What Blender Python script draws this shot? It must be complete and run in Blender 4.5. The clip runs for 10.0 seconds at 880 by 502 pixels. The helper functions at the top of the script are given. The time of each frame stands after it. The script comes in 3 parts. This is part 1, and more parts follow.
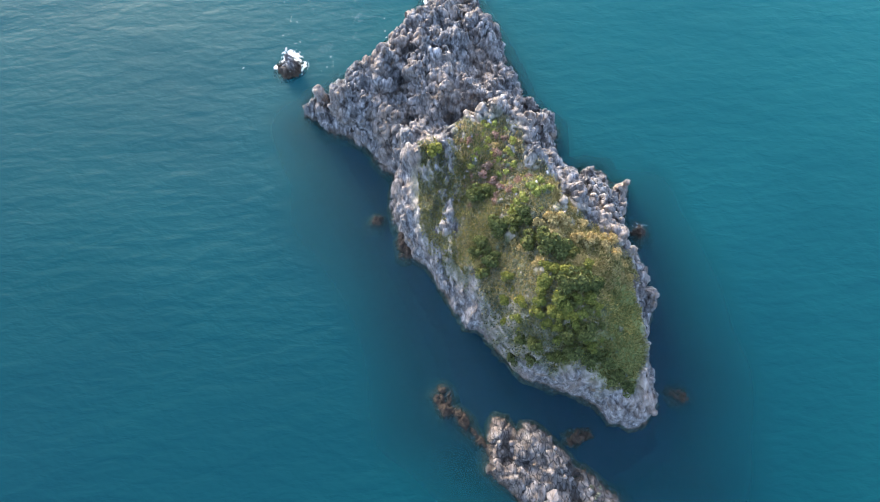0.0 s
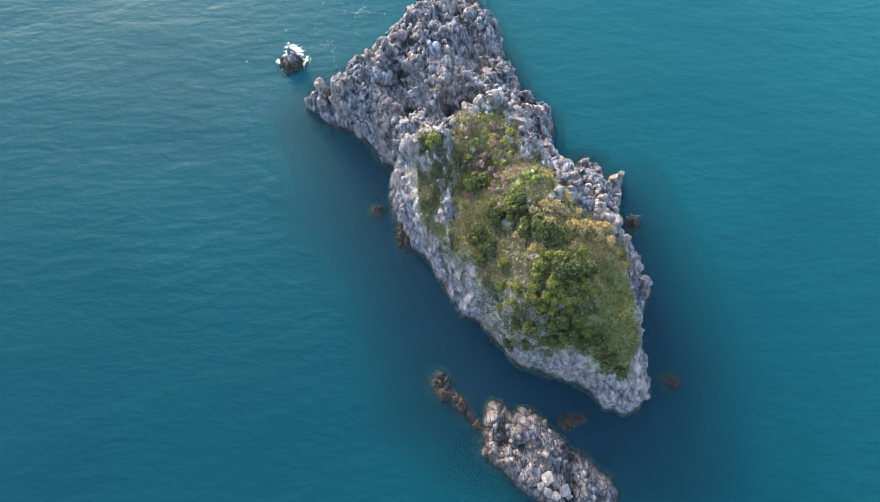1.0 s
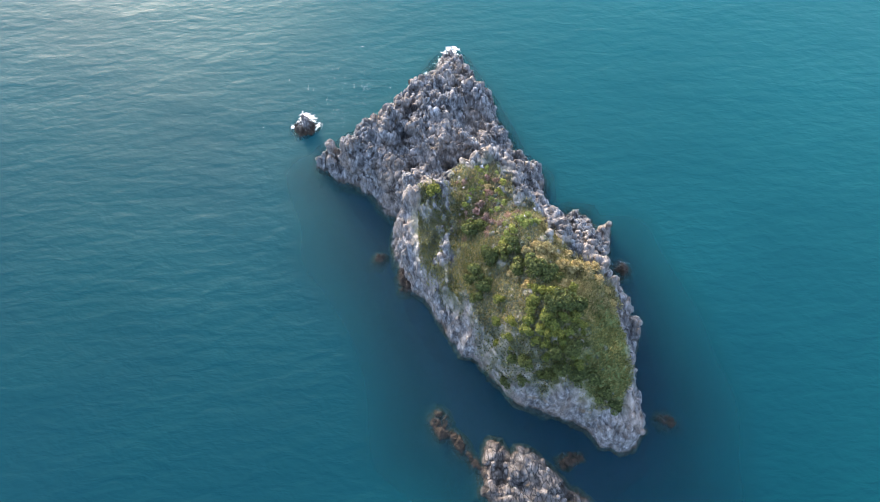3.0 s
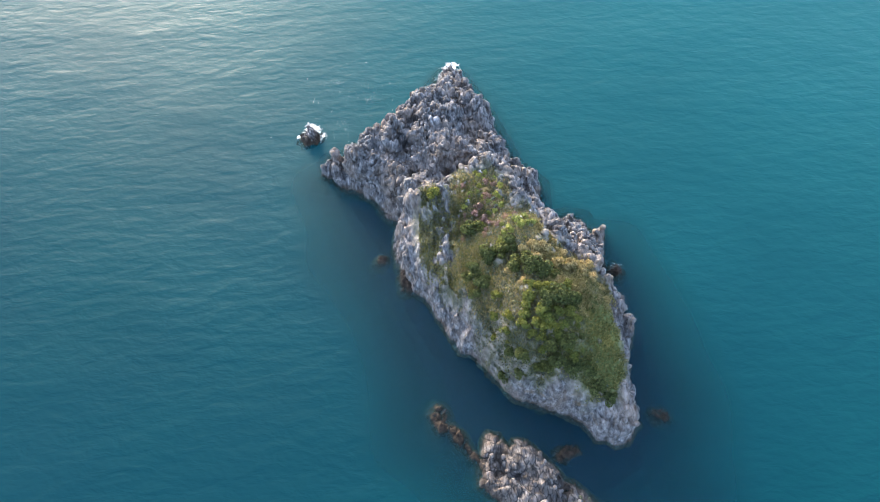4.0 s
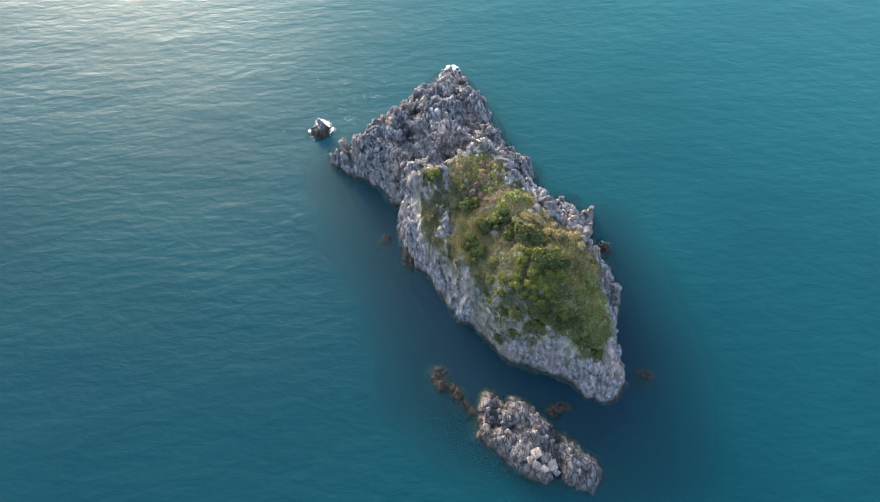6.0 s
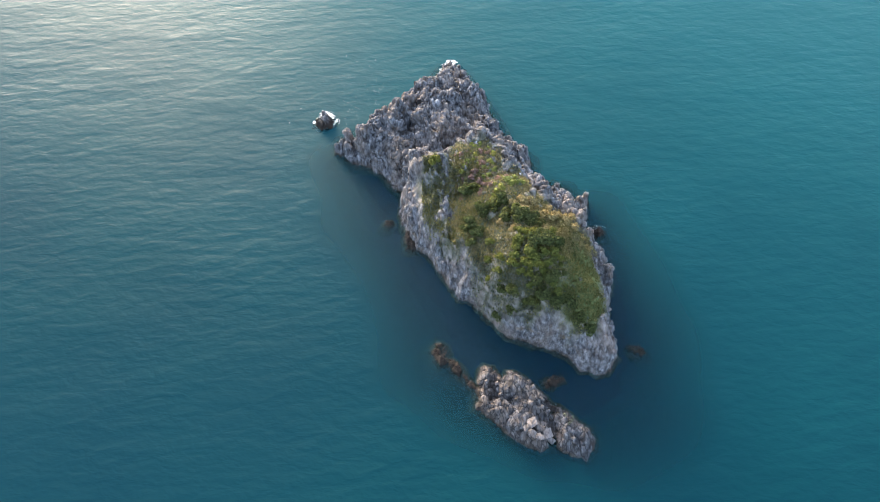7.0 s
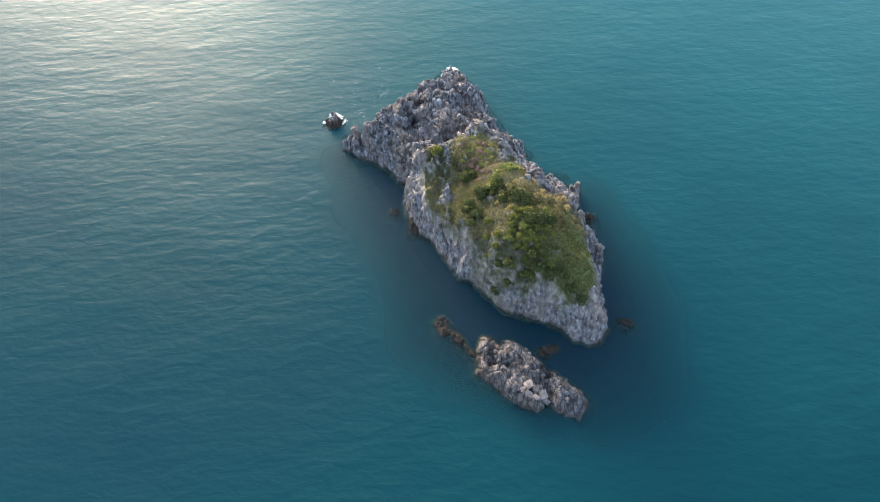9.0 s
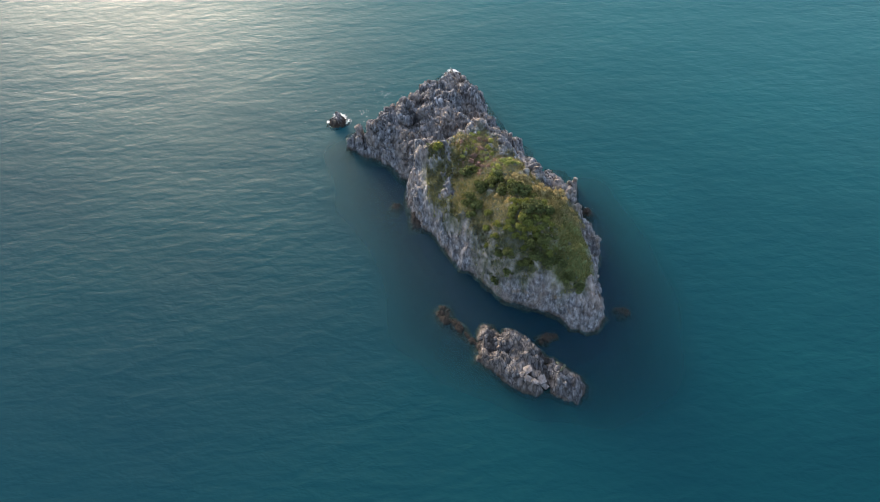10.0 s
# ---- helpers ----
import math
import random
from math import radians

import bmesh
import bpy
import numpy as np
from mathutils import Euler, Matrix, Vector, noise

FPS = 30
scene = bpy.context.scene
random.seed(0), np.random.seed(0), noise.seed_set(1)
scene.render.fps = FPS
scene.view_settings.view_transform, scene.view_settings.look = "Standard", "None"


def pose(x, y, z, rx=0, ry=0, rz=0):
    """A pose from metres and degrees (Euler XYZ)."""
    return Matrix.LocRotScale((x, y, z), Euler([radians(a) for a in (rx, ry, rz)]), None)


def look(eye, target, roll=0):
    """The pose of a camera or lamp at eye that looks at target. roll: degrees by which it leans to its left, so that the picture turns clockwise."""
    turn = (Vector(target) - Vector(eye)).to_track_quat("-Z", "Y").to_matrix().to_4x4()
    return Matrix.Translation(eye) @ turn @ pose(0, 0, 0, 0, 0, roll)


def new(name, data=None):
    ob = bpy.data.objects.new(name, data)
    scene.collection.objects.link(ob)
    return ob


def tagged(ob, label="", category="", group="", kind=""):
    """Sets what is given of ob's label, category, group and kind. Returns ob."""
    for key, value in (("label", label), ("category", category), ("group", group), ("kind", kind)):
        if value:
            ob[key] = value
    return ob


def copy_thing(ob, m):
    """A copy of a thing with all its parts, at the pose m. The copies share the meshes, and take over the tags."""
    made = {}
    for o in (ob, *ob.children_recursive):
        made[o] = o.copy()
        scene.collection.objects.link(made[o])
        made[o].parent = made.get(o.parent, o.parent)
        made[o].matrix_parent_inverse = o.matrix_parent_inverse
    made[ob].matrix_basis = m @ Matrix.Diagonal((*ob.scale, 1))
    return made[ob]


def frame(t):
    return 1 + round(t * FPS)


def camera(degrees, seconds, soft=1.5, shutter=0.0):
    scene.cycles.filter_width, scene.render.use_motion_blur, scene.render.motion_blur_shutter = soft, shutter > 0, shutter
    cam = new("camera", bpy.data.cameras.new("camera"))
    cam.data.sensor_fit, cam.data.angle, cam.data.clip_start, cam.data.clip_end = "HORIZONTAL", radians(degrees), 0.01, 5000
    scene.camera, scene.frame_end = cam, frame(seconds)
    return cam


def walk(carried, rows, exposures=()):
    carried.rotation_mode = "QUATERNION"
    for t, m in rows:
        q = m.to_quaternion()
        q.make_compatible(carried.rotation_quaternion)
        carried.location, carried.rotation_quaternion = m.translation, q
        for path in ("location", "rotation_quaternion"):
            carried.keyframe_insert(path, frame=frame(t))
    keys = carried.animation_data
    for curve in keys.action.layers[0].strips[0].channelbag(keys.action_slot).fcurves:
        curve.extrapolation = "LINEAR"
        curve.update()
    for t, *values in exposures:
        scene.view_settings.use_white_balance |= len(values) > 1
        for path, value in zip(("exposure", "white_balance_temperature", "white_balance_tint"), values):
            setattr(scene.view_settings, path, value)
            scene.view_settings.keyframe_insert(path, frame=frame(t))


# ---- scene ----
# A drone flies backwards from a rocky islet in the sea, tilting its camera up on the way.
cam = camera(78.24, 10.0, soft=1.0)
# seconds, east, north, height, yaw, pitch, roll
ROWS = [
    (0.0, 0.00, -0.00, 93.00, -0.57, -71.45, -1.25),
    (0.5, 0.13, -1.36, 93.56, -0.56, -71.46, -1.15),
    (1.0, 0.22, -2.98, 94.21, -0.62, -71.19, -1.01),
    (1.5, 0.29, -4.85, 94.66, -0.66, -69.49, -0.95),
    (2.0, 0.36, -7.26, 95.14, -0.61, -66.41, -0.95),
    (2.5, 0.49, -9.72, 95.64, -0.49, -63.94, -1.03),
    (4.0, 0.69, -18.43, 97.16, -0.29, -59.26, -1.19),
    (4.5, 0.76, -21.52, 97.58, -0.16, -58.55, -1.25),
    (5.0, 0.82, -24.80, 98.03, -0.07, -57.98, -1.30),
    (6.5, 0.62, -34.95, 99.60, -0.05, -56.07, -1.39),
    (7.0, 0.58, -38.33, 100.05, -0.03, -55.87, -1.41),
    (7.5, 0.54, -41.58, 100.26, 0.03, -55.55, -1.47),
    (8.0, 0.49, -44.92, 100.54, 0.10, -54.89, -1.56),
    (8.5, 0.32, -48.05, 100.77, 0.08, -53.76, -1.58),
    (9.0, 0.07, -51.38, 101.07, -0.00, -52.98, -1.57),
    (9.5, -0.13, -54.51, 101.08, 0.00, -52.40, -1.60),
    (10.0, -0.29, -56.98, 101.05, 0.00, -51.77, -1.57),
]
EXPOSURES = [(0.0, 1.93, 5800, 10), (5.0, 1.77, 5950, 10), (8.0, 1.64, 6150, 10), (9.2, 1.53, 6200, 10), (10.0, 1.2, 6250, 10)]
walk(cam, [(t, pose(x, y, z, 0, 0, yaw) @ pose(0, 0, 0, 90 + pitch, 0, 0) @ pose(0, 0, 0, 0, 0, roll)) for t, x, y, z, yaw, pitch, roll in ROWS], EXPOSURES)

# ---- world, sun, exposure ----
SUN_ELEV, SUN_AZ = 15.0, -26.0          # degrees above the sea; degrees from north, west is negative
world = bpy.data.worlds.new("sky")
scene.world = world
world.use_nodes = True
wn = world.node_tree.nodes
sky = wn.new("ShaderNodeTexSky")
sky.sky_type = "NISHITA"
sky.sun_disc = False
sky.sun_elevation, sky.sun_rotation = radians(SUN_ELEV), radians(SUN_AZ)
sky.dust_density, sky.air_density = 4.5, 1.0
wn["Background"].inputs["Strength"].default_value = 0.15
veil = wn.new("ShaderNodeMix")            # a thin even veil of high cloud over the whole sky
veil.data_type, veil.blend_type = "RGBA", "ADD"
veil.inputs["Factor"].default_value = 1.0
veil.inputs[7].default_value = (1.5, 1.85, 2.3, 1.0)
world.node_tree.links.new(sky.outputs["Color"], veil.inputs[6])
world.node_tree.links.new(veil.outputs[2], wn["Background"].inputs["Color"])
sun = new("sun", bpy.data.lights.new("sun", "SUN"))
sun.data.energy, sun.data.angle, sun.data.color = 2.4, radians(20.0), (1.0, 0.83, 0.64)
toward = Vector((math.sin(radians(SUN_AZ)) * math.cos(radians(SUN_ELEV)), math.cos(radians(SUN_AZ)) * math.cos(radians(SUN_ELEV)), math.sin(radians(SUN_ELEV))))
sun.matrix_world = look(toward * 200, (0, 0, 0))


# ---- materials ----
class Nodes:
    """A node material under construction."""

    def __init__(self, name):
        self.mat = bpy.data.materials.new(name)
        self.mat.use_nodes = True
        self.tree = self.mat.node_tree
        self.bsdf = self.tree.nodes["Principled BSDF"]
        self.out = self.tree.nodes["Material Output"]
        self.coord = self.add("ShaderNodeTexCoord").outputs["Object"]

    def add(self, kind, **inputs):
        node = self.tree.nodes.new(kind)
        for key, value in inputs.items():
            self.put(node.inputs[key.replace("_", " ")], value)
        return node

    def put(self, socket, value):
        if isinstance(value, bpy.types.NodeSocket):
            self.tree.links.new(value, socket)
        else:
            socket.default_value = value

    def noise(self, scale, detail=4.0, rough=0.55, vector=None):
        return self.add("ShaderNodeTexNoise", Vector=vector or self.coord, Scale=scale, Detail=detail, Roughness=rough).outputs["Fac"]

    def ramp(self, fac, stops):
        node = self.add("ShaderNodeValToRGB", Fac=fac)
        el = node.color_ramp.elements
        while len(el) < len(stops):
            el.new(0.5)
        for e, (at, colour) in zip(el, stops):
            e.position = at
            e.color = (*colour, 1.0) if len(colour) == 3 else colour
        return node.outputs["Color"]

    def step(self, fac, low, high):
        return self.add("ShaderNodeMapRange", Value=fac, From_Min=low, From_Max=high).outputs["Result"]

    def mix(self, fac, a, b, how="MIX"):
        node = self.tree.nodes.new("ShaderNodeMix")
        node.data_type, node.blend_type = "RGBA", how
        self.put(node.inputs["Factor"], fac)
        self.put(node.inputs[6], a if isinstance(a, bpy.types.NodeSocket) else (*a, 1.0))
        self.put(node.inputs[7], b if isinstance(b, bpy.types.NodeSocket) else (*b, 1.0))
        return node.outputs[2]

    def times(self, a, b):
        node = self.tree.nodes.new("ShaderNodeMath")
        node.operation = "MULTIPLY"
        self.put(node.inputs[0], a)
        self.put(node.inputs[1], b)
        return node.outputs[0]

    def bump(self, height, strength=0.5, distance=0.1, normal=None):
        node = self.add("ShaderNodeBump", Height=height, Strength=strength, Distance=distance)
        if normal:
            self.put(node.inputs["Normal"], normal)
        return node.outputs["Normal"]

    def finish(self, colour, rough=0.8, normal=None, specular=0.3):
        self.put(self.bsdf.inputs["Base Color"], colour if isinstance(colour, bpy.types.NodeSocket) else (*colour, 1.0))
        self.put(self.bsdf.inputs["Roughness"], rough)
        self.bsdf.inputs["Specular IOR Level"].default_value = specular
        if normal:
            self.put(self.bsdf.inputs["Normal"], normal)
        return self.mat


def rock_colour(n, height, tide, crack):
    """Weathered grey limestone: pale and dark patches, ochre lichen, brown weed near the waterline."""
    stretched = n.add("ShaderNodeMapping", Vector=n.coord, Rotation=(0, 0, radians(12)), Scale=(1.0, 0.42, 0.5)).outputs["Vector"]
    fine = n.noise(1.5, 7.0, 0.6, stretched)
    broad = n.noise(0.16, 3.0)
    grey = n.ramp(fine, [(0.36, (0.04, 0.039, 0.042)), (0.46, (0.12, 0.12, 0.125)), (0.55, (0.195, 0.194, 0.2)), (0.66, (0.35, 0.343, 0.34))])
    grey = n.mix(n.step(broad, 0.44, 0.62), grey, n.mix(0.5, grey, (0.26, 0.2, 0.155)))
    ochre = n.times(n.step(n.noise(0.45, 6.0, 0.65), 0.57, 0.68), 0.5)
    grey = n.mix(ochre, grey, (0.238, 0.165, 0.0924))
    black = n.times(n.step(n.noise(0.9, 8.0, 0.72, stretched), 0.53, 0.63), 0.65)
    grey = n.mix(black, grey, (0.0462, 0.0429, 0.0429))
    bent = n.mix(0.9, n.coord, n.add("ShaderNodeTexNoise", Vector=n.coord, Scale=0.9, Detail=3.0).outputs["Color"], "ADD")
    lines = n.add("ShaderNodeTexVoronoi", Vector=n.add("ShaderNodeMapping", Vector=bent, Rotation=(0, 0, radians(12)), Scale=(1.25, 0.5, 0.4)).outputs["Vector"], Scale=0.9)
    lines.feature = "DISTANCE_TO_EDGE"
    dark_line = n.times(n.step(lines.outputs["Distance"], 0.09, 0.01), n.step(n.noise(0.8, 3.0), 0.52 - 0.25 * crack, 0.66 - 0.25 * crack))
    grey = n.mix(n.times(dark_line, crack), grey, (0.03, 0.03, 0.032))
    weed = n.add("ShaderNodeMath")
    weed.operation = "ADD"
    n.put(weed.inputs[0], height)
    n.put(weed.inputs[1], n.times(n.noise(0.35, 6.0, 0.65), -3.4))
    belt = n.step(weed.outputs[0], tide, tide - 1.3)
    return n.mix(belt, grey, n.ramp(n.noise(1.8, 5.0), [(0.3, (0.022, 0.017, 0.014)), (0.7, (0.1, 0.075, 0.055))]))


def rock_material(name, cover, tide=-0.1, tone=1.0, crack=0.5):
    n = Nodes(name)
    geo = n.add("ShaderNodeNewGeometry")
    sep = n.add("ShaderNodeSeparateXYZ", Vector=geo.outputs["Position"])
    n.coord = geo.outputs["Position"]
    colour = n.mix(1.0, rock_colour(n, sep.outputs["Z"], tide, crack), (tone * 0.87, tone * 0.865, tone * 0.9), "MULTIPLY")
    if cover:
        soil = n.ramp(n.noise(0.608, 2.81, 0.304), [(0.32, (0.045, 0.052, 0.025)), (0.45, (0.1, 0.103, 0.06)), (0.55, (0.19, 0.172, 0.138)), (0.68, (0.31, 0.285, 0.25))])
        attr = n.add("ShaderNodeAttribute")
        attr.attribute_name = "plants"
        turf = n.add("ShaderNodeAttribute")
        turf.attribute_name = "turf"
        soil = n.mix(turf.outputs["Fac"], soil, n.ramp(n.noise(1.1, 4.0, 0.6), [(0.35, (0.06, 0.078, 0.024)), (0.65, (0.13, 0.15, 0.055))]))
        colour = n.mix(attr.outputs["Fac"], colour, soil)
    else:
        info = n.add("ShaderNodeObjectInfo")
        colour = n.mix(0.5, colour, n.ramp(info.outputs["Random"], [(0.0, (0.6, 0.55, 0.5)), (0.5, (1.0, 0.98, 0.96)), (1.0, (1.35, 1.35, 1.4))]), "MULTIPLY")
    cracks = n.add("ShaderNodeTexVoronoi", Vector=n.add("ShaderNodeMapping", Vector=n.coord, Scale=(1.2, 0.6, 0.45)).outputs["Vector"], Scale=1.1)
    cracks.feature = "DISTANCE_TO_EDGE"
    normal = n.bump(n.step(cracks.outputs["Distance"], 0.0, 0.1), 0.3, 0.2, n.bump(n.noise(1.6, 6.0, 0.6), 0.8, 0.22))
    return n.finish(colour, 0.88, normal, 0.25)


def leaf_material(name, dark, mid, light):
    n = Nodes(name)
    geo = n.add("ShaderNodeNewGeometry")
    info = n.add("ShaderNodeObjectInfo")
    tone = n.ramp(geo.outputs["Random Per Island"], [(0.0, dark), (0.55, mid), (1.0, light)])
    tone = n.mix(0.6, tone, n.ramp(info.outputs["Random"], [(0.0, (0.65, 0.75, 0.7)), (0.5, (1.0, 1.0, 1.0)), (1.0, (1.35, 1.2, 0.9))]), "MULTIPLY")
    mat = n.finish(tone, 0.65, None, 0.25)
    through_leaf = n.add("ShaderNodeBsdfTranslucent", Color=tone)
    both = n.add("ShaderNodeMixShader", Fac=0.45)
    n.put(both.inputs[1], n.bsdf.outputs[0])
    n.put(both.inputs[2], through_leaf.outputs[0])
    n.put(n.out.inputs["Surface"], both.outputs[0])
    return mat


def sea_material(name, clear, surface, tone=(1.0, 1.0, 1.0)):
    """Turbid sea water: light scattered back in the water over what shows through it, and on the surface the sky's reflection."""
    n = Nodes(name)
    geo = n.add("ShaderNodeNewGeometry")
    n.coord = geo.outputs["Position"]
    patch = n.noise(0.012, 3.0, 0.5)
    colour = n.ramp(patch, [(0.3, (0.0004, 0.046, 0.067)), (0.7, (0.0006, 0.06, 0.075))])
    # the water's colour turns to a paler, milky turquoise towards the north and east
    northeast = n.add("ShaderNodeVectorMath", Vector=n.coord)
    northeast.operation = "DOT_PRODUCT"
    northeast.inputs[1].default_value = (0.3, 0.9, 0.0)
    bent = n.add("ShaderNodeMath")
    bent.operation = "ADD"
    n.put(bent.inputs[0], northeast.outputs["Value"])
    n.put(bent.inputs[1], n.times(n.noise(0.02, 4.0, 0.55), 70.0))
    colour = n.mix(n.step(bent.outputs[0], 40.0, 175.0), colour, (0.012, 0.13, 0.148))
    colour = n.mix(1.0, colour, tone, "MULTIPLY")
    clear_bsdf = n.add("ShaderNodeBsdfTransparent")
    clear_bsdf.inputs["Color"].default_value = (0.8, 1.0, 1.0, 1.0)
    if surface:
        # clear over the shallows round the rocks, milky farther out
        shallow = n.add("ShaderNodeAttribute")
        shallow.attribute_name = "shallow"
        clear = n.times(shallow.outputs["Fac"], clear)
    mixer = n.add("ShaderNodeMixShader", Fac=clear)
    if surface:
        crests = n.add("ShaderNodeMapping", Vector=n.coord, Rotation=(0, 0, radians(-14)), Scale=(0.45, 1.0, 1.0)).outputs["Vector"]
        waves = n.add("ShaderNodeTexNoise", Vector=crests, Scale=0.44, Detail=3.0, Roughness=0.5, Distortion=0.25).outputs["Fac"]
        ripples = n.add("ShaderNodeTexNoise", Vector=crests, Scale=1.1, Detail=2.0, Roughness=0.5, Distortion=0.4).outputs["Fac"]
        swell = n.add("ShaderNodeTexNoise", Vector=crests, Scale=0.08, Detail=2.0).outputs["Fac"]
        gusts = n.step(n.noise(0.02, 3.0), 0.3, 0.7)
        calm = n.add("ShaderNodeMapRange", Value=shallow.outputs["Fac"], From_Min=0.0, From_Max=0.5, To_Min=1.0, To_Max=0.12).outputs["Result"]   # smoother in the lee of the rocks
        chop = n.times(waves, n.add("ShaderNodeMapRange", Value=gusts, To_Min=0.6, To_Max=1.2).outputs["Result"])
        normal = n.bump(ripples, calm, 0.03, n.bump(chop, calm, 0.22, n.bump(swell, calm, 0.4)))
    body = n.add("ShaderNodeBsdfDiffuse", Color=colour)
    n.put(mixer.inputs[1], body.outputs[0])
    n.put(mixer.inputs[2], clear_bsdf.outputs[0])
    n.put(n.out.inputs["Surface"], mixer.outputs[0])
    if surface:
        n.put(body.inputs["Normal"], normal)
        gloss = n.add("ShaderNodeBsdfGlossy", Roughness=0.5, Normal=normal)
        sheen = n.add("ShaderNodeMixShader", Fac=n.times(n.add("ShaderNodeFresnel", IOR=1.33, Normal=normal).outputs["Fac"], 0.5))
        n.put(sheen.inputs[1], mixer.outputs[0])
        n.put(sheen.inputs[2], gloss.outputs[0])
        n.put(n.out.inputs["Surface"], sheen.outputs[0])
    return n.mat


ROCK = rock_material("limestone", True, -0.75)
BOULDER = rock_material("limestone boulder", False)
PALE_ROCK = rock_material("sea-worn limestone", True, -0.6, 0.68, 0.95)
STONE = rock_material("bleached stone", False, -3.0, 2.1)
REEF = rock_material("weedy reef rock", False, 0.8, 0.6)
# near-black blue: the island's shade in the water is put into this weed colour
SHADE_WEED = Nodes("weed and water shade")
SHADE_WEED = SHADE_WEED.finish(SHADE_WEED.ramp(SHADE_WEED.noise(0.5, 5.0), [(0.3, (0.004, 0.007, 0.02)), (0.7, (0.008, 0.012, 0.034))]), 0.9, None, 0.0)
SEA_TOP = sea_material("sea surface", 0.74, True, (0.58, 0.58, 0.58))
SEA_MID = sea_material("sea water", 0.74, False, (1.0, 0.74, 1.02))
SEA_DEEP = sea_material("deep water", 0.0, False)
SPURGE = leaf_material("spurge leaves", (0.065, 0.08, 0.018), (0.17, 0.185, 0.04), (0.3, 0.3, 0.075))
LENTISK = leaf_material("lentisk leaves", (0.036, 0.048, 0.016), (0.095, 0.115, 0.035), (0.18, 0.195, 0.065))
STRAW = leaf_material("dry herbs", (0.21, 0.165, 0.075), (0.37, 0.3, 0.145), (0.54, 0.45, 0.25))
GRASS = leaf_material("grass blades", (0.075, 0.083, 0.028), (0.165, 0.168, 0.06), (0.31, 0.285, 0.125))
SILVER = leaf_material("silver herbs", (0.085, 0.1, 0.075), (0.165, 0.185, 0.145), (0.28, 0.29, 0.235))
LIME = leaf_material("young green herbs", (0.13, 0.16, 0.04), (0.26, 0.29, 0.075), (0.42, 0.44, 0.15))
PINK = leaf_material("pink ice plant", (0.15, 0.085, 0.075), (0.29, 0.185, 0.16), (0.44, 0.32, 0.28))
WOOD = Nodes("twigs")
WOOD = WOOD.finish(WOOD.ramp(WOOD.noise(6.0), [(0.3, (0.07, 0.05, 0.03)), (0.7, (0.18, 0.13, 0.09))]), 0.85)
# white of the foam, also used to paint sun glints on open water
FOAM_GLITTER = Nodes("foam and glitter white")
FOAM_GLITTER = FOAM_GLITTER.finish(FOAM_GLITTER.ramp(FOAM_GLITTER.noise(2.5), [(0.3, (0.42, 0.44, 0.43)), (0.7, (0.8, 0.8, 0.77))]), 0.7)


# ---- shapes ----
def lattice(ix, iy, seed):
    v = np.sin(ix * 127.1 + iy * 311.7 + seed * 74.7) * 43758.5453
    return v - np.floor(v)


def smooth_noise(x, y, seed):
    ix, iy = np.floor(x), np.floor(y)
    fx, fy = x - ix, y - iy
    fx, fy = fx * fx * (3 - 2 * fx), fy * fy * (3 - 2 * fy)
    a, b = lattice(ix, iy, seed), lattice(ix + 1, iy, seed)
    c, d = lattice(ix, iy + 1, seed), lattice(ix + 1, iy + 1, seed)
    return (a + (b - a) * fx) * (1 - fy) + (c + (d - c) * fx) * fy - 0.5


def fractal(x, y, size, seed, octaves=4):
    total = 0
    for k in range(octaves):
        total = total + smooth_noise(x / size * 2 ** k, y / size * 2 ** k, seed + k) / 2 ** k
    return total


def inside_distance(x, y, outline):
    """Metres to the outline: positive within it."""
    near, within = np.full(x.shape, 1e9), np.zeros(x.shape, bool)
    for (ax, ay), (bx, by) in zip(outline, outline[1:] + outline[:1]):
        ex, ey = bx - ax, by - ay
        s = np.clip(((x - ax) * ex + (y - ay) * ey) / (ex * ex + ey * ey), 0, 1)
        near = np.minimum(near, np.hypot(x - ax - s * ex, y - ay - s * ey))
        crosses = ((ay > y) != (by > y)) & (x < ex * (y - ay) / (ey if ey else 1e-9) + ax)
        within ^= crosses
    return np.where(within, near, -near)


def crest(x, y, hills, reach):
    """Height of the rounded crest that runs over the hills (x, y, height)."""
    total, weight = 0, 1e-9
    for hx, hy, hz in hills:
        w = np.exp(-((x - hx) ** 2 + (y - hy) ** 2) / (2 * reach * reach)) + 1e-7
        total, weight = total + w * hz, weight + w
    return total / weight


def domes(p, size, seed, long=1.0, tall=1.0):
    """Close-set rounded lumps in space: 0 in the clefts between them, up to about 1 on top, each with a height and a lean of its own."""
    g = p / (size * np.array([1.0, long, tall]))
    base = np.floor(g)
    best, second, rank, lean = np.full(len(g), 9.0), np.full(len(g), 9.0), np.zeros(len(g)), np.zeros(len(g))
    for dx in (-1, 0, 1):
        for dy in (-1, 0, 1):
            for dz in (-1, 0, 1):
                c = base + (dx, dy, dz)
                key = c[:, 1] + 57.0 * c[:, 2]
                spot = np.stack([lattice(c[:, 0], key, seed + 11 * k) for k in range(3)], 1) * 0.9 + 0.05
                away = g - c - spot
                d = np.linalg.norm(away, axis=1)
                nearer = d < best
                second = np.where(nearer, best, np.minimum(second, d))
                rank = np.where(nearer, spot[:, 0], rank)
                lean = np.where(nearer, ((spot[:, ::-1] - 0.5) * away).sum(1), lean)
                best = np.where(nearer, d, best)
    ratio = best / np.maximum(second, 1e-6)
    return (1 - ratio ** 5.5) * (0.35 + 0.65 * rank + 0.9 * lean)


